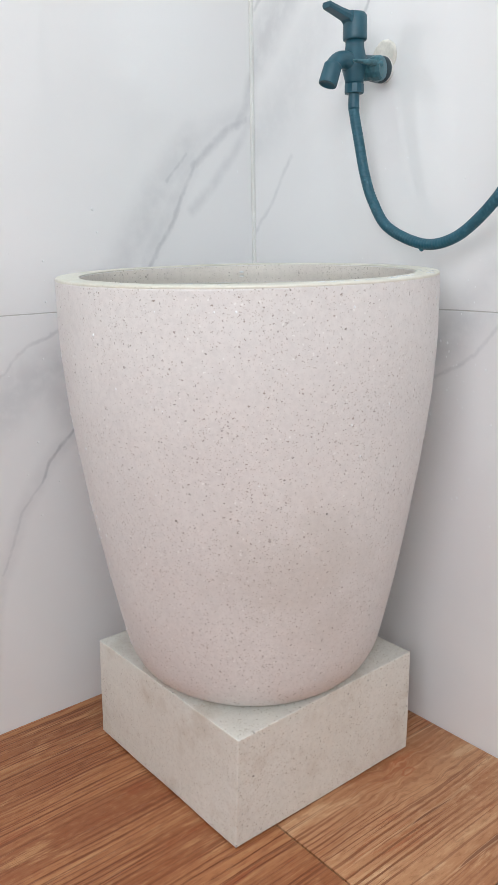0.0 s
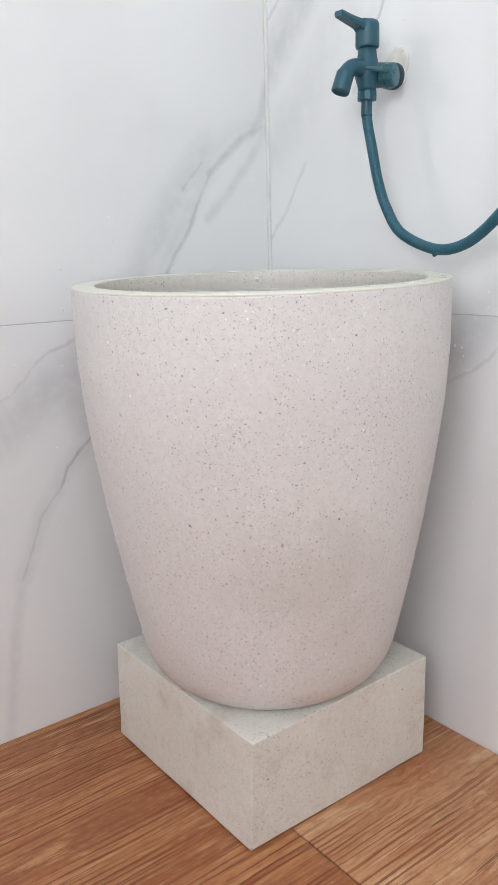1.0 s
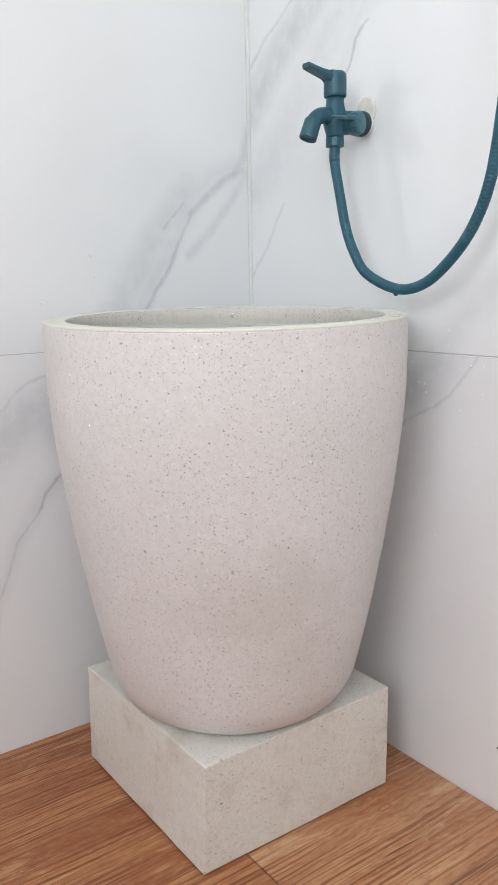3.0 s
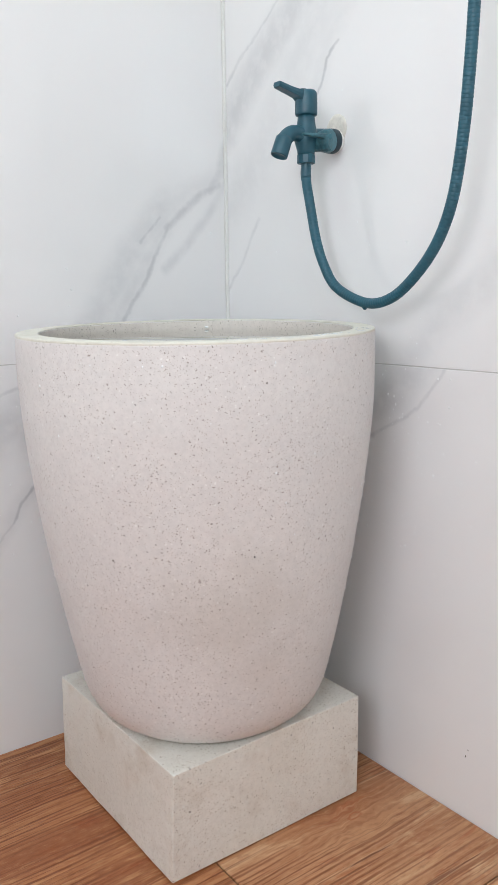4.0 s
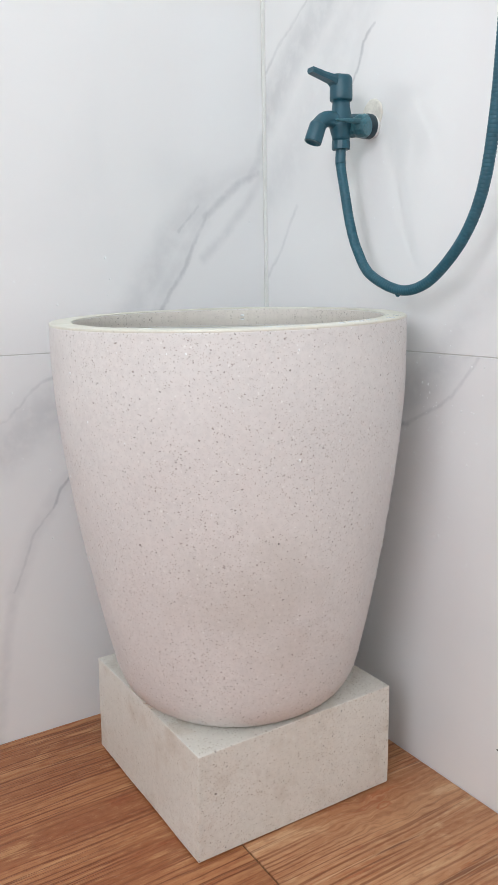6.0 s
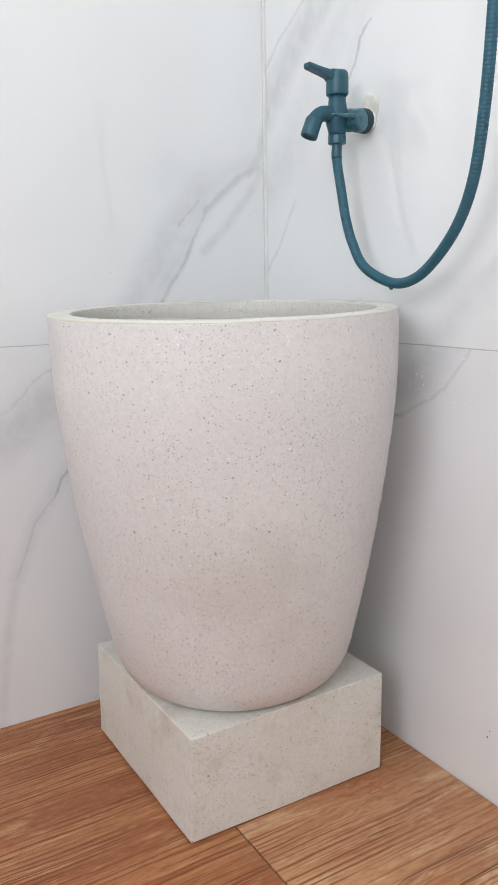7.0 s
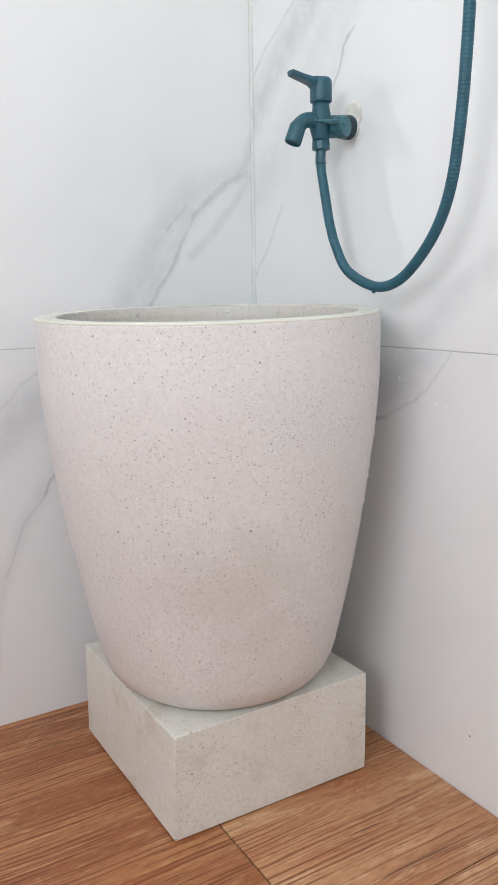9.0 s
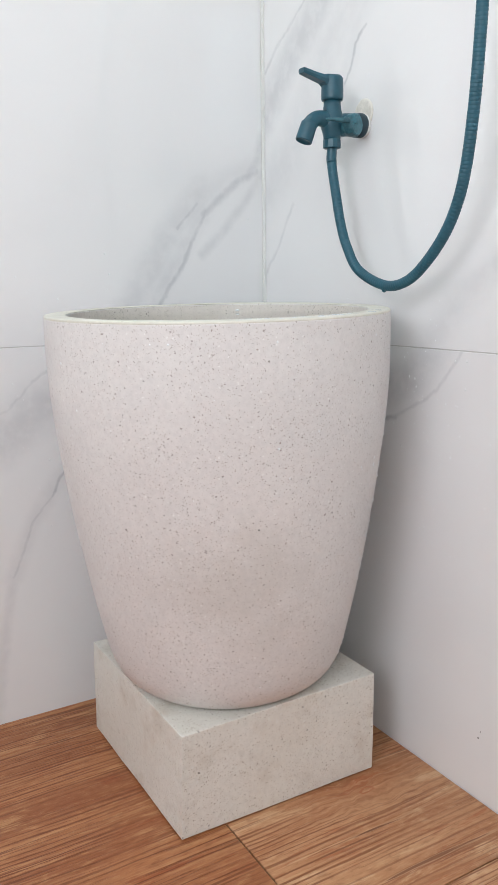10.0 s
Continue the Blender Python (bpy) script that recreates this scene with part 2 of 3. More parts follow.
LEFT_LOW = [
    (0.005, 0.29, ((-0.54, 0.475), (-0.483, 0.496), (-0.459, 0.505), (-0.418, 0.548), (-0.405, 0.557), (-0.372, 0.567), (-0.30, 0.60))),
    (0.060, 0.29, ((-0.56, 0.430), (-0.480, 0.455), (-0.410, 0.510), (-0.330, 0.530))),
    (0.050, 0.24, ((-0.37, 0.50), (-0.34, 0.45), (-0.31, 0.43))),
    (0.005, 0.55, ((-0.300, 0.470), (-0.335, 0.440), (-0.364, 0.416), (-0.388, 0.391), (-0.401, 0.364))),
    (0.022, 0.16, ((-0.335, 0.440), (-0.388, 0.391), (-0.432, 0.327), (-0.469, 0.241))),
    (0.005, 0.33, ((-0.401, 0.364), (-0.432, 0.327), (-0.449, 0.283), (-0.469, 0.241))),
    (0.014, 0.16, ((-0.469, 0.241), (-0.492, 0.132), (-0.503, 0.054), (-0.51, 0.0))),
]
RIGHT_LOW = [
    (0.006, 0.46, ((-0.300, 0.490), (-0.338, 0.496), (-0.352, 0.500))),
    (0.005, 0.24, ((-0.352, 0.500), (-0.400, 0.525), (-0.432, 0.547), (-0.475, 0.600))),
    (0.050, 0.29, ((-0.300, 0.530), (-0.360, 0.548), (-0.400, 0.572), (-0.435, 0.610))),
]

MARBLE = {
    ("y", 0): marble("marble_tile_left_low", LEFT_LOW, "y"),
    ("y", 1): marble("marble_tile_left_high", LEFT_UP, "y"),
    ("x", 0): marble("marble_tile_right_low", RIGHT_LOW, "x"),
    ("x", 1): marble("marble_tile_right_high", RIGHT_UP, "x"),
}
MARBLE_PLAIN = marble("marble_tile", [], "y")
GROUT = plain("grey_grout", (0.55, 0.53, 0.52), 0.9, grain=300, bump=0.3)
CORNER_GROUT = plain("pale_corner_grout", (0.80, 0.80, 0.78), 0.7, grain=120, bump=0.15, spread=0.04)
FLOOR_GROUT = plain("brown_grout", (0.13, 0.085, 0.055), 0.9, grain=300, bump=0.3)
PAINT = plain("white_paint", (0.84, 0.83, 0.82), 0.6, grain=40, bump=0.1, spread=0.02)
WOOD_BROWN = wood_tile("brown_wood_look_porcelain", (0.32, 0.106, 0.039), (0.435, 0.174, 0.070), (0.58, 0.302, 0.140))
WOOD_TAN = wood_tile("tan_wood_look_porcelain", (0.46, 0.200, 0.090), (0.58, 0.298, 0.150), (0.71, 0.450, 0.262), (-0.115, -0.441, 0.0))
TUB_STONE = terrazzo(
    "blush_white_terrazzo", (0.715, 0.685, 0.668), (0.75, 0.72, 0.70), 250.0,
    ((1.1, 0.29, (0.26, 0.21, 0.185), 0.32, 0.85), (0.7, 0.08, (0.16, 0.135, 0.12), 0.23, 0.9), (1.9, 0.42, (0.38, 0.31, 0.27), 0.38, 0.75), (0.28, 0.015, (0.03, 0.03, 0.03), 0.10, 0.9), (0.9, 0.12, (0.88, 0.87, 0.85), 0.32, 0.75)),
    0.42, stain_spot=((-0.070, -0.160, 0.190), 0.12, 0.20))
RIM_STONE = terrazzo(
    "pale_cream_terrazzo", (0.75, 0.725, 0.64), (0.72, 0.69, 0.60), 250.0,
    ((1.0, 0.06, (0.35, 0.30, 0.25), 0.3, 0.6), (0.7, 0.10, (0.84, 0.83, 0.78), 0.36, 0.6)), 0.42)
LINING_STONE = terrazzo(
    "dull_beige_terrazzo", (0.74, 0.685, 0.635), (0.77, 0.72, 0.66), 250.0,
    ((1.0, 0.40, (0.22, 0.18, 0.15), 0.33, 0.75), (1.7, 0.40, (0.34, 0.28, 0.23), 0.38, 0.7)), 0.4)
BASE_STONE = terrazzo(
    "greenish_cream_terrazzo", (0.745, 0.715, 0.65), (0.785, 0.765, 0.71), 270.0,
    ((1.0, 0.38, (0.27, 0.21, 0.15), 0.31, 0.75), (0.5, 0.08, (0.12, 0.10, 0.08), 0.22, 0.9), (1.7, 0.5, (0.42, 0.35, 0.27), 0.38, 0.75), (0.6, 0.12, (0.78, 0.78, 0.74), 0.36, 0.7), (0.25, 0.25, (0.48, 0.42, 0.35), 0.40, 0.22)),
    0.5, blotch=0.45)
TEAL = plain("teal_plastic", (0.018, 0.088, 0.126), 0.42, grain=120, bump=0.04, spread=0.12)
TEAL_WORN = plain("scuffed_teal_plastic", (0.040, 0.135, 0.170), 0.4, grain=260, bump=0.2, spread=0.35)
HOSE_TEAL = plain("teal_hose_vinyl", (0.017, 0.095, 0.136), 0.5, grain=160, bump=0.05, spread=0.12)
DARK_RUBBER = plain("dark_teal_rubber", (0.02, 0.045, 0.06), 0.5)
SEAL = plain("cream_sealant", (0.72, 0.69, 0.63), 0.5, grain=180, bump=0.5, spread=0.15)
TAPE = plain("white_thread_tape", (0.80, 0.80, 0.78), 0.5, grain=300, bump=0.4)
PIT = plain("black_pit", (0.012, 0.012, 0.012), 0.9)
CHIP = plain("dark_chip", (0.10, 0.09, 0.085), 0.8)
WATER = watery("water")
# Opaque whitish colour paints in the glints of see-through drops
DROPLET = plain("glint_pale_droplet", (0.87, 0.88, 0.89), 0.05, grain=400, bump=0.0, spread=0.01)
DROPLET.node_tree.nodes["Principled BSDF"].inputs["Transmission Weight"].default_value = 0.0

# ---- mesh helpers ----


def link(name, bm, mat, smooth=False):
    mesh = bpy.data.meshes.new(name)
    bmesh.ops.recalc_face_normals(bm, faces=bm.faces)
    bm.to_mesh(mesh)
    bm.free()
    mesh.materials.append(mat)
    if smooth:
        mesh.polygons.foreach_set("use_smooth", [True] * len(mesh.polygons))
    return new(name, mesh)


def part(name, bm, mat, parent, label="", smooth=False):
    ob = link(name, bm, mat, smooth)
    ob.parent = parent
    if label:
        ob["label"] = label
    return ob


def empty(name, m=None):
    ob = new(name)
    ob.empty_display_size = 0.02
    if m is not None:
        ob.matrix_world = m
    return ob


def add_box(bm, x0, x1, y0, y1, z0, z1, bevel=0.0):
    m = Matrix.LocRotScale(((x0 + x1) / 2, (y0 + y1) / 2, (z0 + z1) / 2), None, (x1 - x0, y1 - y0, z1 - z0))
    made = bmesh.ops.create_cube(bm, size=1.0, matrix=m)
    if bevel:
        edges = {e for v in made["verts"] for e in v.link_edges}
        bmesh.ops.bevel(bm, geom=list(edges), offset=bevel, segments=2, profile=0.5, affect="EDGES")


def box(*args, **kw):
    bm = bmesh.new()
    add_box(bm, *args, **kw)
    return bm


def lathe(profile, segments=48, m=Matrix(), closed=False):
    """Turns (radius, height) pairs round z. A radius of zero makes a pole."""
    bm = bmesh.new()
    rings = []
    for r, z in profile:
        if r <= 1e-6:
            rings.append([bm.verts.new(m @ Vector((0, 0, z)))])
        else:
            rings.append([bm.verts.new(m @ Vector((r * math.cos(a), r * math.sin(a), z))) for a in (2 * math.pi * k / segments for k in range(segments))])
    pairs = list(zip(rings, rings[1:])) + ([(rings[-1], rings[0])] if closed else [])
    for a, b in pairs:
        for k in range(segments):
            j = (k + 1) % segments
            if len(a) == 1 and len(b) > 1:
                bm.faces.new((a[0], b[k], b[j]))
            elif len(b) == 1 and len(a) > 1:
                bm.faces.new((a[k], a[j], b[0]))
            elif len(a) > 1:
                bm.faces.new((a[k], a[j], b[j], b[k]))
    return bm


def spline(points, count):
    """Evenly spaced places on a smooth curve through the points."""
    pts = [Vector(p) for p in points]
    pts = [2 * pts[0] - pts[1], *pts, 2 * pts[-1] - pts[-2]]
    dense = []
    for a, b, c, d in zip(pts, pts[1:], pts[2:], pts[3:]):
        for k in range(40):
            t = k / 40
            dense.append(0.5 * (2 * b + (c - a) * t + (2 * a - 5 * b + 4 * c - d) * t * t + (3 * b - a - 3 * c + d) * t ** 3))
    dense.append(pts[-2])
    run = np.cumsum([0.0] + [(b - a).length for a, b in zip(dense, dense[1:])])
    want = np.linspace(0, run[-1], count)
    xyz = np.array([tuple(p) for p in dense])
    return [Vector([np.interp(w, run, xyz[:, k]) for k in range(3)]) for w in want], run[-1]


def sweep(path, radius, sides=16, caps=True):
    """A tube along the path; radius: a number or a function of the share of the way."""
    bm = bmesh.new()
    side = None
    rings = []
    for i, p in enumerate(path):
        d = (path[min(i + 1, len(path) - 1)] - path[max(i - 1, 0)]).normalized()
        if side is None:
            side = d.orthogonal().normalized()
        side = (side - d * side.dot(d)).normalized()
        up = d.cross(side)
        r = radius(i / (len(path) - 1)) if callable(radius) else radius
        rings.append([bm.verts.new(p + r * (math.cos(a) * side + math.sin(a) * up)) for a in (2 * math.pi * k / sides for k in range(sides))])
    for a, b in zip(rings, rings[1:]):
        for k in range(sides):
            j = (k + 1) % sides
            bm.faces.new((a[k], a[j], b[j], b[k]))
    if caps:
        bm.faces.new(rings[0])
        bm.faces.new(rings[-1])
    return bm


def bead(bm, place, out, down, r, long=1.0, flat=0.5):
    """A flattened drop on a surface, drawn out downwards."""
    side = out.cross(down).normalized()
    rings = []
    for lift, share in ((0.0, 1.0), (0.55, 0.86), (0.9, 0.5)):
        ring = []
        for k in range(8):
            a = 2 * math.pi * k / 8
            c, s = math.cos(a), math.sin(a)
            ring.append(bm.verts.new(place + side * (r * share * c) + down * (r * share * s * (long if s < 0 else 1.0)) + out * (r * flat * lift)))
        rings.append(ring)
    for a, b in zip(rings, rings[1:]):
        for k in range(8):
            j = (k + 1) % 8
            bm.faces.new((a[k], a[j], b[j], b[k]))
    tip = bm.verts.new(place + out * r * flat)
    for k in range(8):
        bm.faces.new((rings[-1][k], rings[-1][(k + 1) % 8], tip))


# ---- the room: a corner of a tiled bathroom, the corner at the origin ----
X0, Y0, TOP = -1.9, -2.0, 2.5
T = 0.12

floor = tagged(link("floor", box(X0 - T, T, Y0 - T, T, -0.10, -0.0025), FLOOR_GROUT), "dark brown grout bed under wood-look floor tiles", "floor", kind="structure")
wall_north = tagged(link("wall_north", box(X0 - T, 0.0008, 0.0008, T, -0.0025, TOP), GROUT), "bathroom wall clad in white marble-look tiles", "wall", kind="structure")
wall_east = tagged(link("wall_east", box(0.0008, T, Y0 - T, T, -0.0025, TOP), GROUT), "bathroom wall clad in white veined marble-look tiles", "wall", kind="structure")


def pierced(name, axis, at, span, opening, label):
    """A wall with one opening through it. axis: its normal; opening: (from, to, sill, head)."""
    bm = bmesh.new()
    a, b, sill, head = opening
    for u0, u1, z0, z1 in ((span[0], a, -0.0025, TOP), (b, span[1], -0.0025, TOP), (a, b, -0.0025, sill), (a, b, head, TOP)):
        if axis == "y":
            add_box(bm, u0, u1, at - T, at, z0, z1)
        else:
            add_box(bm, at - T, at, u0, u1, z0, z1)
    return tagged(link(name, bm, PAINT), label, "wall", kind="structure")


pierced("wall_south", "y", Y0, (X0 - T, 0.002), (-1.40, -0.95, 1.25, 1.86), "plain white wall with a window opening")
# Unseen opening, made up to let the added west lamp shine in
pierced("wall_west", "x", X0, (Y0, 0.002), (-1.90, -1.00, 0.85, 1.85), "plain white unseen wall with a square opening for an added lamp")
tagged(link("ceiling", box(X0 - T, T, Y0 - T, T, TOP, TOP + 0.1), PAINT), "plain white flat ceiling", "ceiling", kind="structure")
tagged(link("trim", box(-0.0042, 0.004, -0.0042, 0.004, 0.0, TOP), CORNER_GROUT), "pale grout filling the upright tiled corner", "grout line", kind="structure")

# ---- the tub on its plinth ----


def plinth():
    # corners of the block, which leans a little: front, left, right and back, at the floor and on top
    low = ((-0.3785, -0.4025), (-0.3795, -0.0915), (-0.0772, -0.4070), (-0.0780, -0.0960))
    top = ((-0.3790, -0.4125), (-0.3800, -0.1010), (-0.0778, -0.4090), (-0.0780, -0.0985))
    bm = box(0.0, 0.3010, 0.0, 0.3110, 0.0, 0.150, bevel=0.0014)
    bmesh.ops.subdivide_edges(bm, edges=bm.edges[:], cuts=5, use_grid_fill=True)
    for v in bm.verts:
        a, b, c = v.co.x / 0.3010, v.co.y / 0.3110, v.co.z / 0.150
        for axis in (0, 1):
            ends = [(1 - a) * ((1 - b) * q[0][axis] + b * q[1][axis]) + a * ((1 - b) * q[2][axis] + b * q[3][axis]) for q in (low, top)]
            v.co[axis] = (1 - c) * ends[0] + c * ends[1]
    bm.normal_update()
    for v in bm.verts:
        k = 0.0009 * noise.noise(v.co * 28) + 0.0005 * noise.noise(v.co * 90)
        v.co += v.normal * k
        v.co.z += 0.0022 * max(0.0, 1 - v.co.z / 0.02)
    add_box(bm, -0.3735, -0.0825, -0.3975, -0.1010, 0.0, 0.0100)
    return tagged(link("plinth", bm, BASE_STONE, smooth=False), "square cream terrazzo block standing on the wood-look floor", "plinth")


plinth()

TUB_PROFILE = ((0.0, 0.0), (0.100, 0.0), (0.1180, 0.0), (0.1205, 0.0050), (0.1340, 0.0046), (0.1405, 0.0070), (0.1470, 0.0114), (0.1530, 0.0180), (0.1585, 0.0270), (0.1650, 0.042), (0.1715, 0.068), (0.1775, 0.096), (0.1843, 0.130), (0.1915, 0.170), (0.1988, 0.210), (0.2065, 0.260), (0.2134, 0.310), (0.2195, 0.360), (0.2232, 0.408), (0.2243, 0.450), (0.2240, 0.4892))


def smooth_profile(points, count):
    flat, _ = spline([(r, 0, z) for r, z in points], count)
    return [(max(p.x, 0.0), p.z) for p in flat]


def roughened(bm, amount):
    for v in bm.verts:
        out = Vector((v.co.x, v.co.y, 0))
        if out.length > 0.01:
            out.normalize()
            v.co += out * amount * (noise.noise(v.co * 9) + 0.5 * noise.noise(v.co * 30))
    return bm


def tub():
    ob = empty("water_tub", Matrix.Translation((-0.2346, -0.2674, 0.1503)) @ Matrix(((1, 0, -0.0178), (0, 1, -0.0192), (0.0178, 0.0192, 1))).to_4x4())
    inner = [(0.1965, 0.488), (0.1960, 0.440), (0.190, 0.360), (0.175, 0.240), (0.150, 0.110), (0.125, 0.045), (0.0, 0.035)]
    outer = smooth_profile(TUB_PROFILE, 110) + [(0.2240, 0.4960), (0.2240, 0.4995), (0.2239, 0.5010), (0.2222, 0.5022), (0.2205, 0.5024), (0.1990, 0.5028), (0.1970, 0.5030), (0.1965, 0.5020)]
    part("body", roughened(lathe(outer, 144), 0.0008), TUB_STONE, ob, smooth=True)
    part("lining", roughened(lathe(outer[-1:] + smooth_profile(inner, 40), 144), 0.0008), LINING_STONE, ob, "duller beige inside of the tub", smooth=True)
    ring = [(0.1985, 0.5026), (0.1972, 0.5030), (0.1968, 0.5036), (0.1976, 0.5041), (0.1990, 0.5043), (0.2210, 0.5043), (0.2230, 0.5041), (0.2238, 0.5034), (0.2240, 0.5016), (0.2230, 0.5006)]
    bm = lathe(ring, 144, closed=True)
    for v in bm.verts:
        v.co.z += 0.0005 * noise.noise(v.co * 14) if v.co.z > 0.5022 else 0.0
    part("rim", roughened(bm, 0.0008), RIM_STONE, ob, "smooth pale cream rim", smooth=True)
    away = Vector((-0.0610, -0.1950, 0)).normalized()
    pit = bmesh.new()
    bead(pit, away * 0.2077 + Vector((0, 0, 0.2675)), away, Vector((0, 0, -1)), 0.0011, 1.1, 0.5)
    part("pit", pit, PIT, ob, "tiny black pit")
    return tagged(ob, "tall round blush-white terrazzo tub full of water, standing on a plinth", "water tub")


TUB = tub()
LEVEL = 0.6461


def water():
    middle = Vector((-0.2346 - 0.0163 * 0.497, -0.2674 - 0.0176 * 0.497, 0))
    bm = bmesh.new()
    rings = [[bm.verts.new(middle + Vector((0, 0, LEVEL)))]]
    for r in (0.05, 0.10, 0.15, 0.185, 0.1955):
        rings.append([bm.verts.new(middle + Vector((r * math.cos(a), r * math.sin(a), LEVEL))) for a in (2 * math.pi * k / 96 for k in range(96))])
    for a, b in zip(rings, rings[1:]):
        for k in range(96):
            j = (k + 1) % 96
            bm.faces.new((a[0], b[k], b[j]) if len(a) == 1 else (a[k], a[j], b[j], b[k]))
    return tagged(link("water", bm, WATER, smooth=True), "still clear water filling the tub to its rim", "water")


water()

# ---- the tap on the wall ----
AX, AY = -0.0535, -0.268


def tap():
    ob = empty("wall_tap", Matrix.Translation((0, AY, 0.908)))
    back = Matrix.Translation((0, -AY, -0.912))

    def piece(name, bm, mat, parent, label="", smooth=True):
        bmesh.ops.transform(bm, matrix=back, verts=bm.verts)
        return part(name, bm, mat, parent, label, smooth)

    up = Matrix.Translation((AX, AY, 0))
    body = lathe([(0.0, 0.888), (0.0118, 0.888), (0.0121, 0.892), (0.0136, 0.897), (0.0156, 0.904), (0.0163, 0.911), (0.0150, 0.918), (0.0131, 0.925), (0.0119, 0.932), (0.0116, 0.941), (0.0, 0.941)], 32, up)
    body = piece("body", body, TEAL, ob)
    inlet, _ = spline([(AX, AY, 0.908), (-0.035, AY - 0.002, 0.909), (-0.012, AY - 0.004, 0.909)], 10)
    piece("inlet", sweep(inlet, lambda s: 0.0130 + 0.0030 * max(0.0, 1 - 3 * s) + 0.0035 * s, 24), TEAL, ob)
    collar = Matrix.Translation((-0.011, AY - 0.005, 0.909)) @ Matrix.Rotation(radians(90), 4, "Y")
    piece("collar", lathe([(0.0, -0.006), (0.0150, -0.006), (0.0165, -0.003), (0.0165, 0.004), (0.0150, 0.007), (0.0, 0.007)], 24, collar), DARK_RUBBER, ob, "dark rubber wall collar")
    piece("thread_tape", lathe([(0.0, 0.004), (0.0150, 0.004), (0.0158, 0.007), (0.0150, 0.0105), (0.0, 0.0105)], 28, collar), TAPE, ob, "white tape wound on the thread")
    path, _ = spline([(AX + 0.006, AY, 0.904), (-0.064, AY, 0.9125), (-0.0780, AY, 0.9135), (-0.0885, AY, 0.9075), (-0.0950, AY, 0.8985)], 26)
    spout = piece("spout", sweep(path, lambda s: 0.0102 + 0.0036 * max(0.0, 1 - s * 1.7) ** 1.5, 24), TEAL, ob)
    tip = Matrix.Translation((-0.0925, AY, 0.9040)) @ (Vector((0.0095, -0.001, 0.0250)).to_track_quat("Z", "Y").to_matrix().to_4x4())
    piece("nozzle", lathe([(0.0098, 0.003), (0.0113, 0.0008), (0.0115, -0.0005), (0.0113, -0.0020), (0.0117, -0.0225), (0.0113, -0.0236), (0.0098, -0.0236), (0.0095, -0.0215), (0.0, -0.0210)], 28, tip), TEAL, spout, "wider spout nozzle")
    cap = piece("valve_cap", lathe([(0.0, 0.9385), (0.0142, 0.9385), (0.0150, 0.9398), (0.0153, 0.9420), (0.0151, 0.9620), (0.0148, 0.9670), (0.0124, 0.9702), (0.0, 0.9710)], 28, up), TEAL, ob)
    lever = bmesh.new()
    outline = ((-0.0060, 0.0085, 0.9560, 0.9712), (-0.0135, 0.0095, 0.9565, 0.9702), (-0.0180, 0.0090, 0.9600, 0.9692), (-0.0300, 0.0082, 0.9630, 0.9708), (-0.0440, 0.0076, 0.9664, 0.9736), (-0.0505, 0.0072, 0.9680, 0.9750), (-0.0512, 0.0068, 0.9686, 0.9747))
    rows = []
    for dx, half, z0, z1 in outline:
        rows.append([lever.verts.new((AX + dx, AY + sy * half * k, z)) for sy, z, k in ((-1, z0, 0.8), (-1, (z0 + z1) / 2, 1.0), (-1, z1, 0.85), (1, z1, 0.85), (1, (z0 + z1) / 2, 1.0), (1, z0, 0.8))])
    for a, b in zip(rows, rows[1:]):
        for k in range(6):
            j = (k + 1) % 6
            lever.faces.new((a[k], a[j], b[j], b[k]))
    lever.faces.new(rows[0])
    lever.faces.new(rows[-1])
    piece("lever", lever, TEAL, cap, smooth=False)
    turn = Matrix.Translation((-0.0360, -0.281, 0.905)) @ Matrix.Rotation(radians(18), 4, "Z") @ Matrix.Rotation(radians(90), 4, "X")
    knob = piece("side_knob", lathe([(0.0, -0.010), (0.0130, -0.010), (0.0135, 0.000), (0.0150, 0.004), (0.0155, 0.008), (0.0150, 0.0135), (0.0130, 0.0160), (0.0, 0.0168)], 14, turn), TEAL_WORN, ob, "scuffed shut-off knob", smooth=False)
    fin = bmesh.new()
    add_box(fin, -0.0800, -0.0340, -0.3010, -0.2940, 0.9020, 0.9090, bevel=0.0025)
    for v in fin.verts:
        s = min(1.0, max(0.0, (v.co.x + 0.080) / 0.045))
        v.co.z = 0.9085 + (v.co.z - 0.9055) * (0.45 + 0.75 * s)
        v.co.y += 0.006 * (1 - s)
    piece("fin", fin, TEAL_WORN, knob, "scuffed flat lever fin", smooth=False)
    nut = lathe([(0.0, 0.8760), (0.0118, 0.8760), (0.0125, 0.8768), (0.0125, 0.8868), (0.0118, 0.8878), (0.0, 0.8890)], 12, up)
    piece("hose_nut", nut, TEAL, ob, smooth=False)
    return tagged(ob, "teal plastic tap with two valves fixed to the marble wall", "tap")


tap()


def wall_seal():
    bm = bmesh.new()
    middle = Vector((0.0, -0.272, 0.922))
    rings = []
    for r, out in ((0.0200, 0.0004), (0.0198, 0.0018), (0.0182, 0.0030), (0.0150, 0.0034), (0.0120, 0.0030)):
        ring = []
        for k in range(40):
            a = 2 * math.pi * k / 40
            rr = r * (1 + 0.05 * noise.noise(Vector((math.cos(a) * 2, math.sin(a) * 2, 3.0))))
            ring.append(bm.verts.new(middle + Vector((-out, rr * math.cos(a), rr * math.sin(a)))))
        rings.append(ring)
    for a, b in zip(rings, rings[1:]):
        for k in range(40):
            j = (k + 1) % 40
            bm.faces.new((a[k], a[j], b[j], b[k]))
    bm.faces.new(rings[-1])
    return tagged(link("pipe_seal", bm, SEAL, smooth=True), "cream sealant ring round the pipe in the wall", "seal")


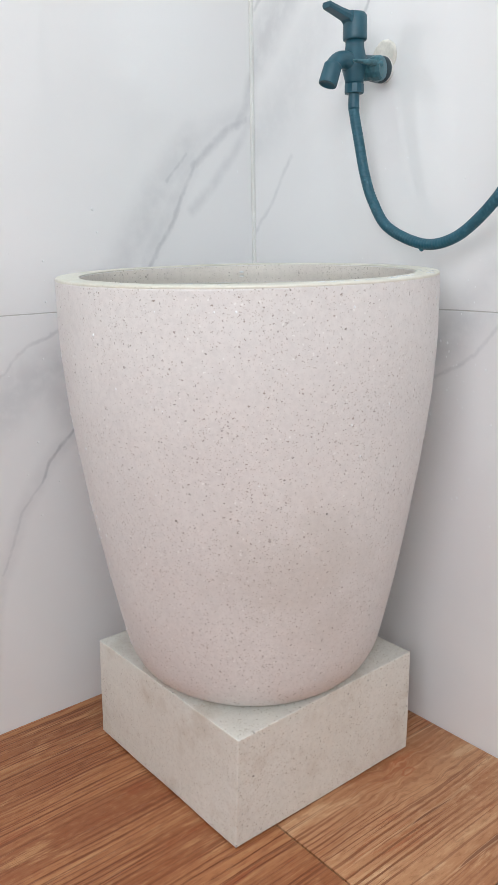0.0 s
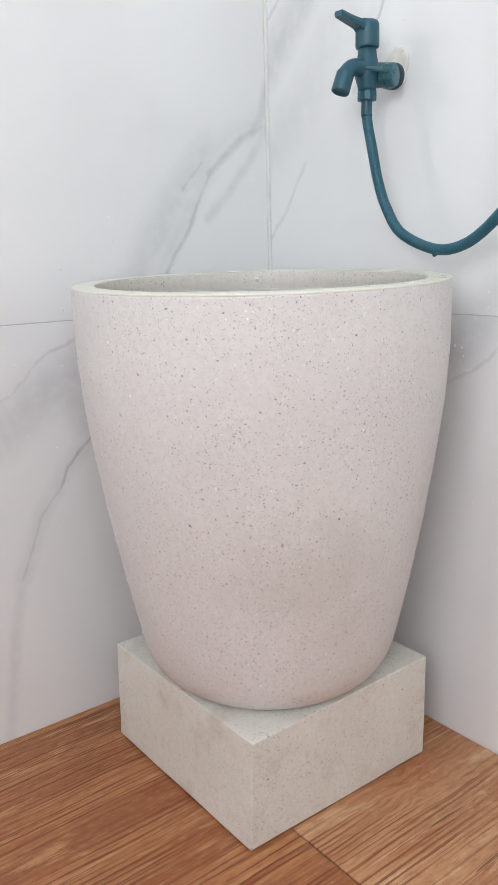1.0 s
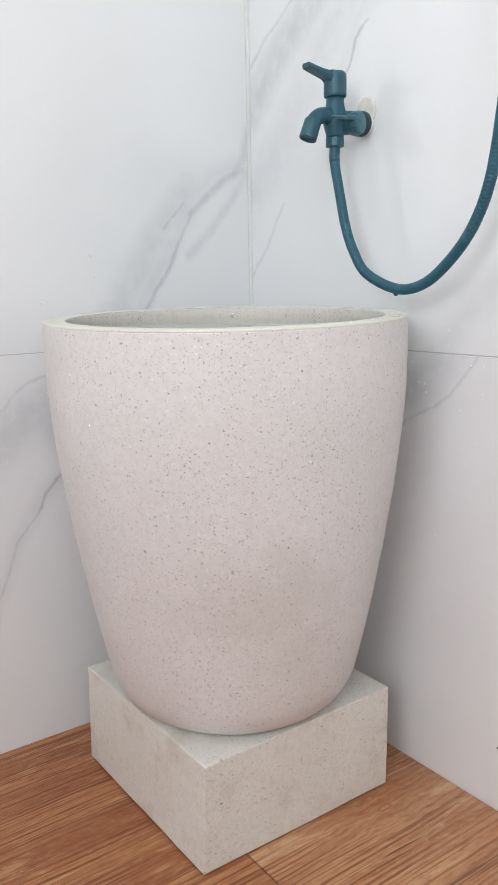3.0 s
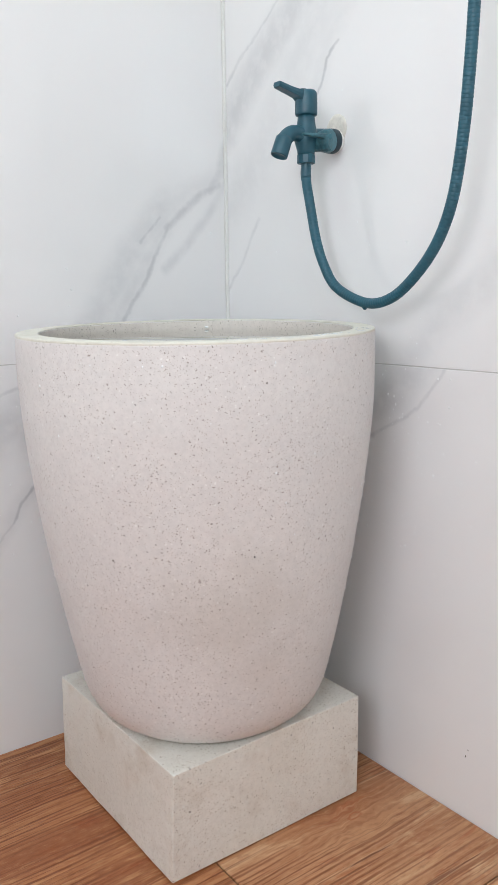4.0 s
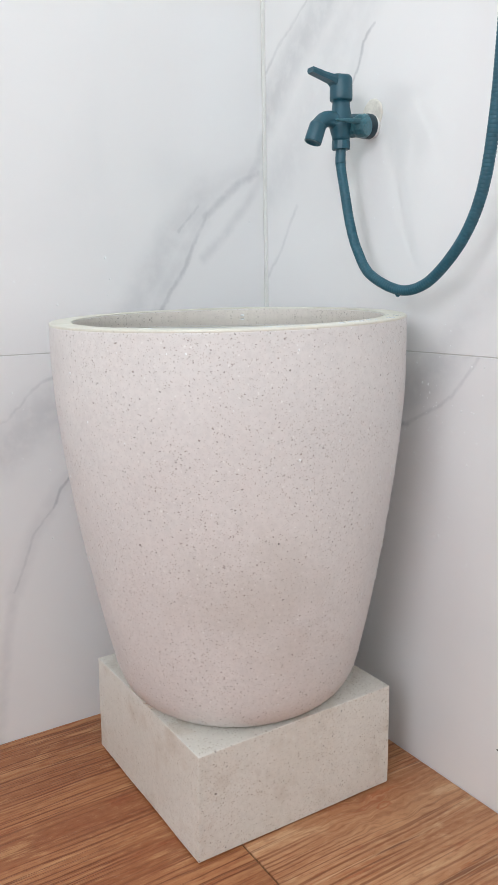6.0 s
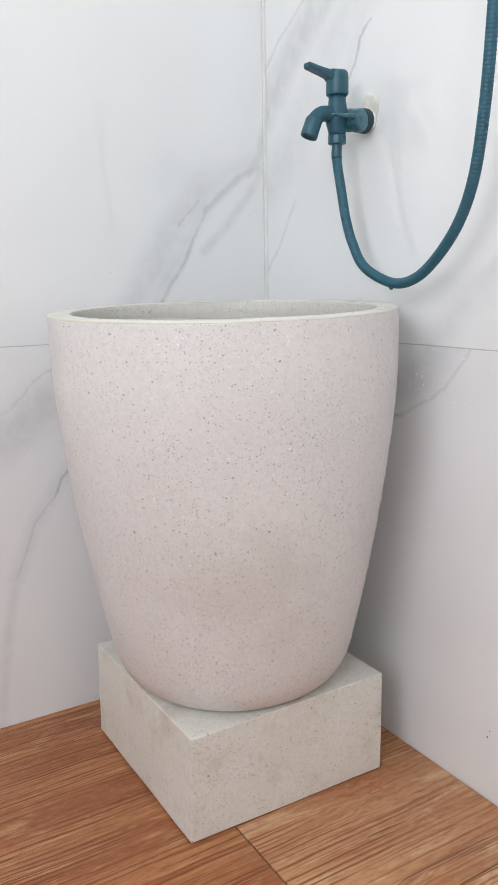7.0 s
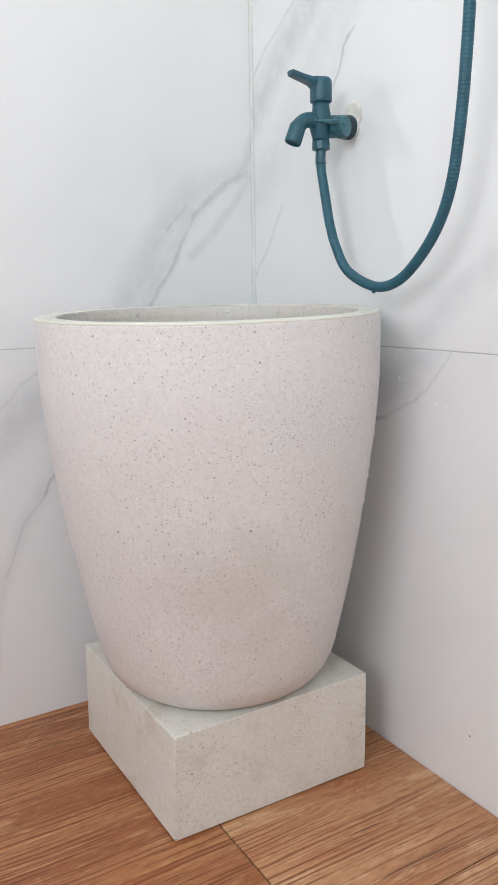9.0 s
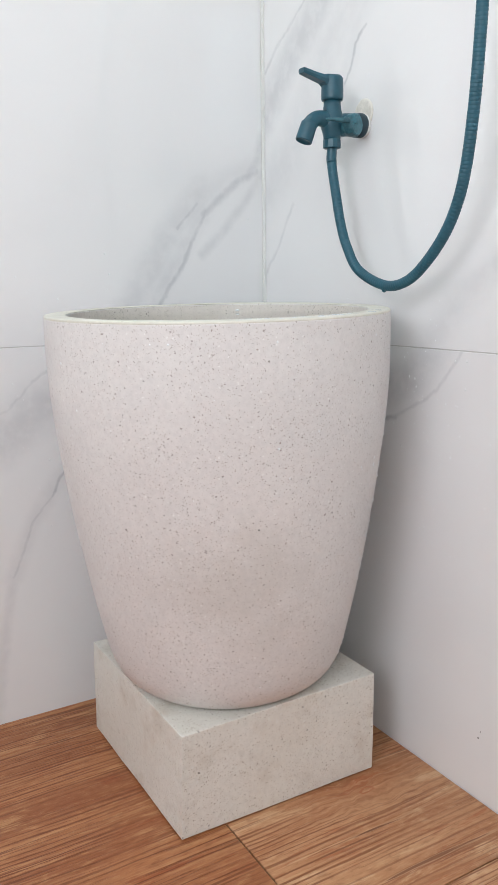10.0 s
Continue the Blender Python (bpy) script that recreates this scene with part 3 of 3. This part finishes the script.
wall_seal()

# ---- the hose ----
HOSE = ((-0.0543, -0.2680, 0.857), (-0.0545, -0.2710, 0.842), (-0.0545, -0.2755, 0.825), (-0.0545, -0.2812, 0.803), (-0.0540, -0.2895, 0.771), (-0.0530, -0.3030, 0.738), (-0.0520, -0.3290, 0.7045), (-0.0520, -0.3850, 0.6835), (-0.0540, -0.4320, 0.6895), (-0.0585, -0.4760, 0.7170), (-0.0625, -0.5110, 0.7540), (-0.0665, -0.5340, 0.8000), (-0.0700, -0.5480, 0.8660), (-0.0720, -0.5550, 0.9300), (-0.0730, -0.5590, 1.0000), (-0.0720, -0.5600, 1.1000), (-0.0550, -0.5600, 1.2200), (-0.0200, -0.5600, 1.3000), (0.0010, -0.5600, 1.3100))


def hose():
    ob = empty("shower_hose", Matrix.Translation((-0.0545, -0.270, 0.86)))
    back = ob.matrix_world.inverted()
    _, length = spline(HOSE, 50)
    turns = int(length / 0.0043)
    path, _ = spline(HOSE, turns * 8 + 1)
    tube = sweep(path, lambda s: 0.0067 - (0.00036 + 0.00010 * min(1.0, max(0.0, (s - 0.30) / 0.15))) * max(0.0, math.cos(2 * math.pi * turns * s)) ** 2, 18)
    bmesh.ops.transform(tube, matrix=back, verts=tube.verts)
    part("tube", tube, HOSE_TEAL, ob, "ribbed teal vinyl hose", smooth=True)
    sleeve, _ = spline([(AX, AY, 0.875), (-0.0537, -0.2678, 0.866), (-0.0543, -0.2680, 0.859), (-0.0544, -0.2690, 0.853)], 10)
    bm = sweep(sleeve, lambda s: 0.0070 + 0.0002 * s, 20)
    bmesh.ops.transform(bm, matrix=back, verts=bm.verts)
    part("sleeve", bm, TEAL, ob, "smooth end sleeve", smooth=True)
    return tagged(ob, "ribbed teal shower hose hanging in a loop from the tap", "hose")


hose()


# Drop takes the hose colour, painting in the hose that shows through water
def hanging_drop():
    m = Matrix.Translation((-0.052, -0.3835, 0.6768))
    bm = lathe([(0.0, -0.0026), (0.0017, -0.0021), (0.0027, -0.0008), (0.0034, 0.0006), (0.0046, 0.0022), (0.0, 0.0034)], 14, m)
    return tagged(link("hanging_drop", bm, HOSE_TEAL, smooth=True), "water drop hanging under the hose, painted dark teal for the hose seen in it", "water drop")


hanging_drop()

# ---- splashes ----


DROPS_EAST = ((-0.368, 0.585), (-0.390, 0.557), (-0.393, 0.546), (-0.389, 0.539), (-0.379, 0.559), (-0.465, 0.586), (-0.485, 0.587), (-0.484, 0.551), (-0.434, 0.533), (-0.471, 0.527), (-0.450, 0.528), (-0.347, 0.490), (-0.392, 0.495), (-0.375, 0.477), (-0.372, 0.450), (-0.366, 0.459), (-0.352, 0.403), (-0.343, 0.364), (-0.408, 0.348), (-0.416, 0.351), (-0.462, 0.458), (-0.529, 0.487), (-0.525, 0.404), (-0.468, 0.324), (-0.309, 0.306), (-0.381, 0.236))
DROPS_NORTH = ((-0.384, 0.538), (-0.373, 0.615), (-0.483, 0.458), (-0.401, 0.422), (-0.373, 0.360), (-0.404, 0.315), (-0.420, 0.378), (-0.450, 0.545), (-0.485, 0.438), (-0.288, 0.707), (-0.293, 0.683), (-0.294, 0.738), (-0.435, 0.704), (-0.373, 0.670), (-0.033, 0.799))


def splashes():
    rnd = random.Random(5)
    down = Vector((0, 0, -1))
    bm = bmesh.new()
    for y, z in DROPS_EAST:
        bead(bm, Vector((-0.0002, y, z)), Vector((-1, 0, 0)), down, rnd.uniform(0.0010, 0.0018), rnd.uniform(1.0, 1.6), 0.45)
    for _ in range(60):
        y, z = -0.36 - abs(rnd.gauss(0, 0.06)), rnd.gauss(0.49, 0.09)
        bead(bm, Vector((-0.0002, y, z)), Vector((-1, 0, 0)), down, rnd.uniform(0.0004, 0.0011), rnd.uniform(1.0, 1.5))
    for _ in range(10):
        bead(bm, Vector((-0.0002, rnd.uniform(-0.5, -0.02), rnd.uniform(0.66, 1.0))), Vector((-1, 0, 0)), down, rnd.uniform(0.0005, 0.0012), 1.2)
    tagged(link("water_droplets", bm, DROPLET, smooth=True), "scattered water droplets on the marble wall, coloured pale for their glints", "water droplets", kind="stuff")
    bm = bmesh.new()
    for x, z in DROPS_NORTH:
        bead(bm, Vector((x, -0.0002, z)), Vector((0, -1, 0)), down, rnd.uniform(0.0011, 0.0019), rnd.uniform(1.0, 1.6), 0.5)
    for _ in range(34):
        bead(bm, Vector((rnd.uniform(-0.52, -0.22), -0.0002, rnd.gauss(0.54, 0.13))), Vector((0, -1, 0)), down, rnd.uniform(0.0004, 0.001), rnd.uniform(1.0, 1.4))
    tagged(link("water_droplets", bm, DROPLET, smooth=True), "few water droplets on the white tiles, coloured pale for their glints", "water droplets", kind="stuff")
    bm = bmesh.new()
    m = TUB.matrix_world
    for k in range(230):
        a = rnd.uniform(0, 2 * math.pi) if k < 110 else radians(rnd.gauss(158, 7) if k < 180 else rnd.gauss(315, 7))
        z = min(0.48, max(0.04, rnd.gauss(0.36, 0.14) if k < 110 else rnd.uniform(0.03, 0.44)))
        r = np.interp(z, [q for _, q in TUB_PROFILE], [p for p, _ in TUB_PROFILE])
        out = Vector((math.cos(a), math.sin(a), 0))
        bead(bm, m @ (out * (r - 0.0003) + Vector((0, 0, z))), out, down, rnd.uniform(0.0006, 0.0016) * (1.0 if k < 110 else 1.5), rnd.uniform(1.0, 1.8), 0.75)
    tagged(link("water_droplets", bm, DROPLET, smooth=True), "small water droplets clinging to the terrazzo tub", "water droplets", kind="stuff")
    bm = bmesh.new()
    for k in range(46):
        a = radians(rnd.uniform(248, 318) if k < 32 else rnd.uniform(190, 320))
        out = Vector((math.cos(a), math.sin(a), 0))
        along = Vector((-math.sin(a), math.cos(a), 0))
        r = rnd.uniform(0.201, 0.219)
        bead(bm, m @ (out * r + Vector((0, 0, 0.5039))), Vector((0, 0, 1)), along, rnd.uniform(0.0012, 0.0034), rnd.uniform(1.0, 2.6), rnd.uniform(0.22, 0.42))
    # Wide pale bead on the lining, put in for a bright waterline glint
    bead(bm, Vector((-0.1252, -0.1226, LEVEL + 0.0030)), Vector((-0.69, -0.72, 0)).normalized(), Vector((0.72, -0.69, 0)), 0.0016, 3.2, 0.9)
    tagged(link("water_droplets", bm, DROPLET, smooth=True), "spilled water beads lying along the tub rim, and a pale bead for a waterline glint", "water droplets", kind="stuff")


splashes()


def chips():
    bm = bmesh.new()
    for y, z, r in ((-0.531, 0.0885, 0.0013), (-0.5345, 0.099, 0.0008)):
        bead(bm, Vector((-0.0001, y, z)), Vector((-1, 0, 0)), Vector((0, 0, -1)), r, 1.4, 0.15)
    tagged(link("wall_chip", bm, CHIP), "two tiny dark chips in the tile glaze", "wall chip")


chips()

# ---- tiles ----
TILE_W, TILE_H, GAP = 1.2, 0.6, 0.0011


def wall_tile(axis, u0, u1, z0, z1, mat, parent):
    if axis == "y":
        bm = box(u0, u1, 0.0, 0.008, z0, z1, bevel=0.0006)
    else:
        bm = box(0.0, 0.008, u0, u1, z0, z1, bevel=0.0006)
    return part("tile", bm, mat, parent)


for axis, far, parent in (("y", X0, wall_north), ("x", Y0, wall_east)):
    for row in range(5):
        z0, z1 = row * TILE_H, min((row + 1) * TILE_H, TOP)
        for col in range(2):
            u1 = -0.0040 if col == 0 else -TILE_W * col
            u0 = max(-TILE_W * (col + 1), far)
            mat = MARBLE[(axis, row)] if row < 2 and col == 0 else MARBLE_PLAIN
            wall_tile(axis, u0 + GAP / 2, u1 - GAP / 2, z0 + (GAP / 2 if row else -0.002), z1 - GAP / 2, mat, parent)

xs = (-0.0002, -0.3145, -0.9145, -1.5145, X0)
ys = (-0.0002, -0.6275, -1.2275, -1.8275, Y0)
for a, b in zip(xs[1:], xs):
    for c, d in zip(ys[1:], ys):
        part("floor_tile", box(a + 0.001, b - 0.001, c + 0.001, d - 0.001, -0.010, 0.0, bevel=0.0006), WOOD_TAN if a > -0.4 else WOOD_BROWN, floor)
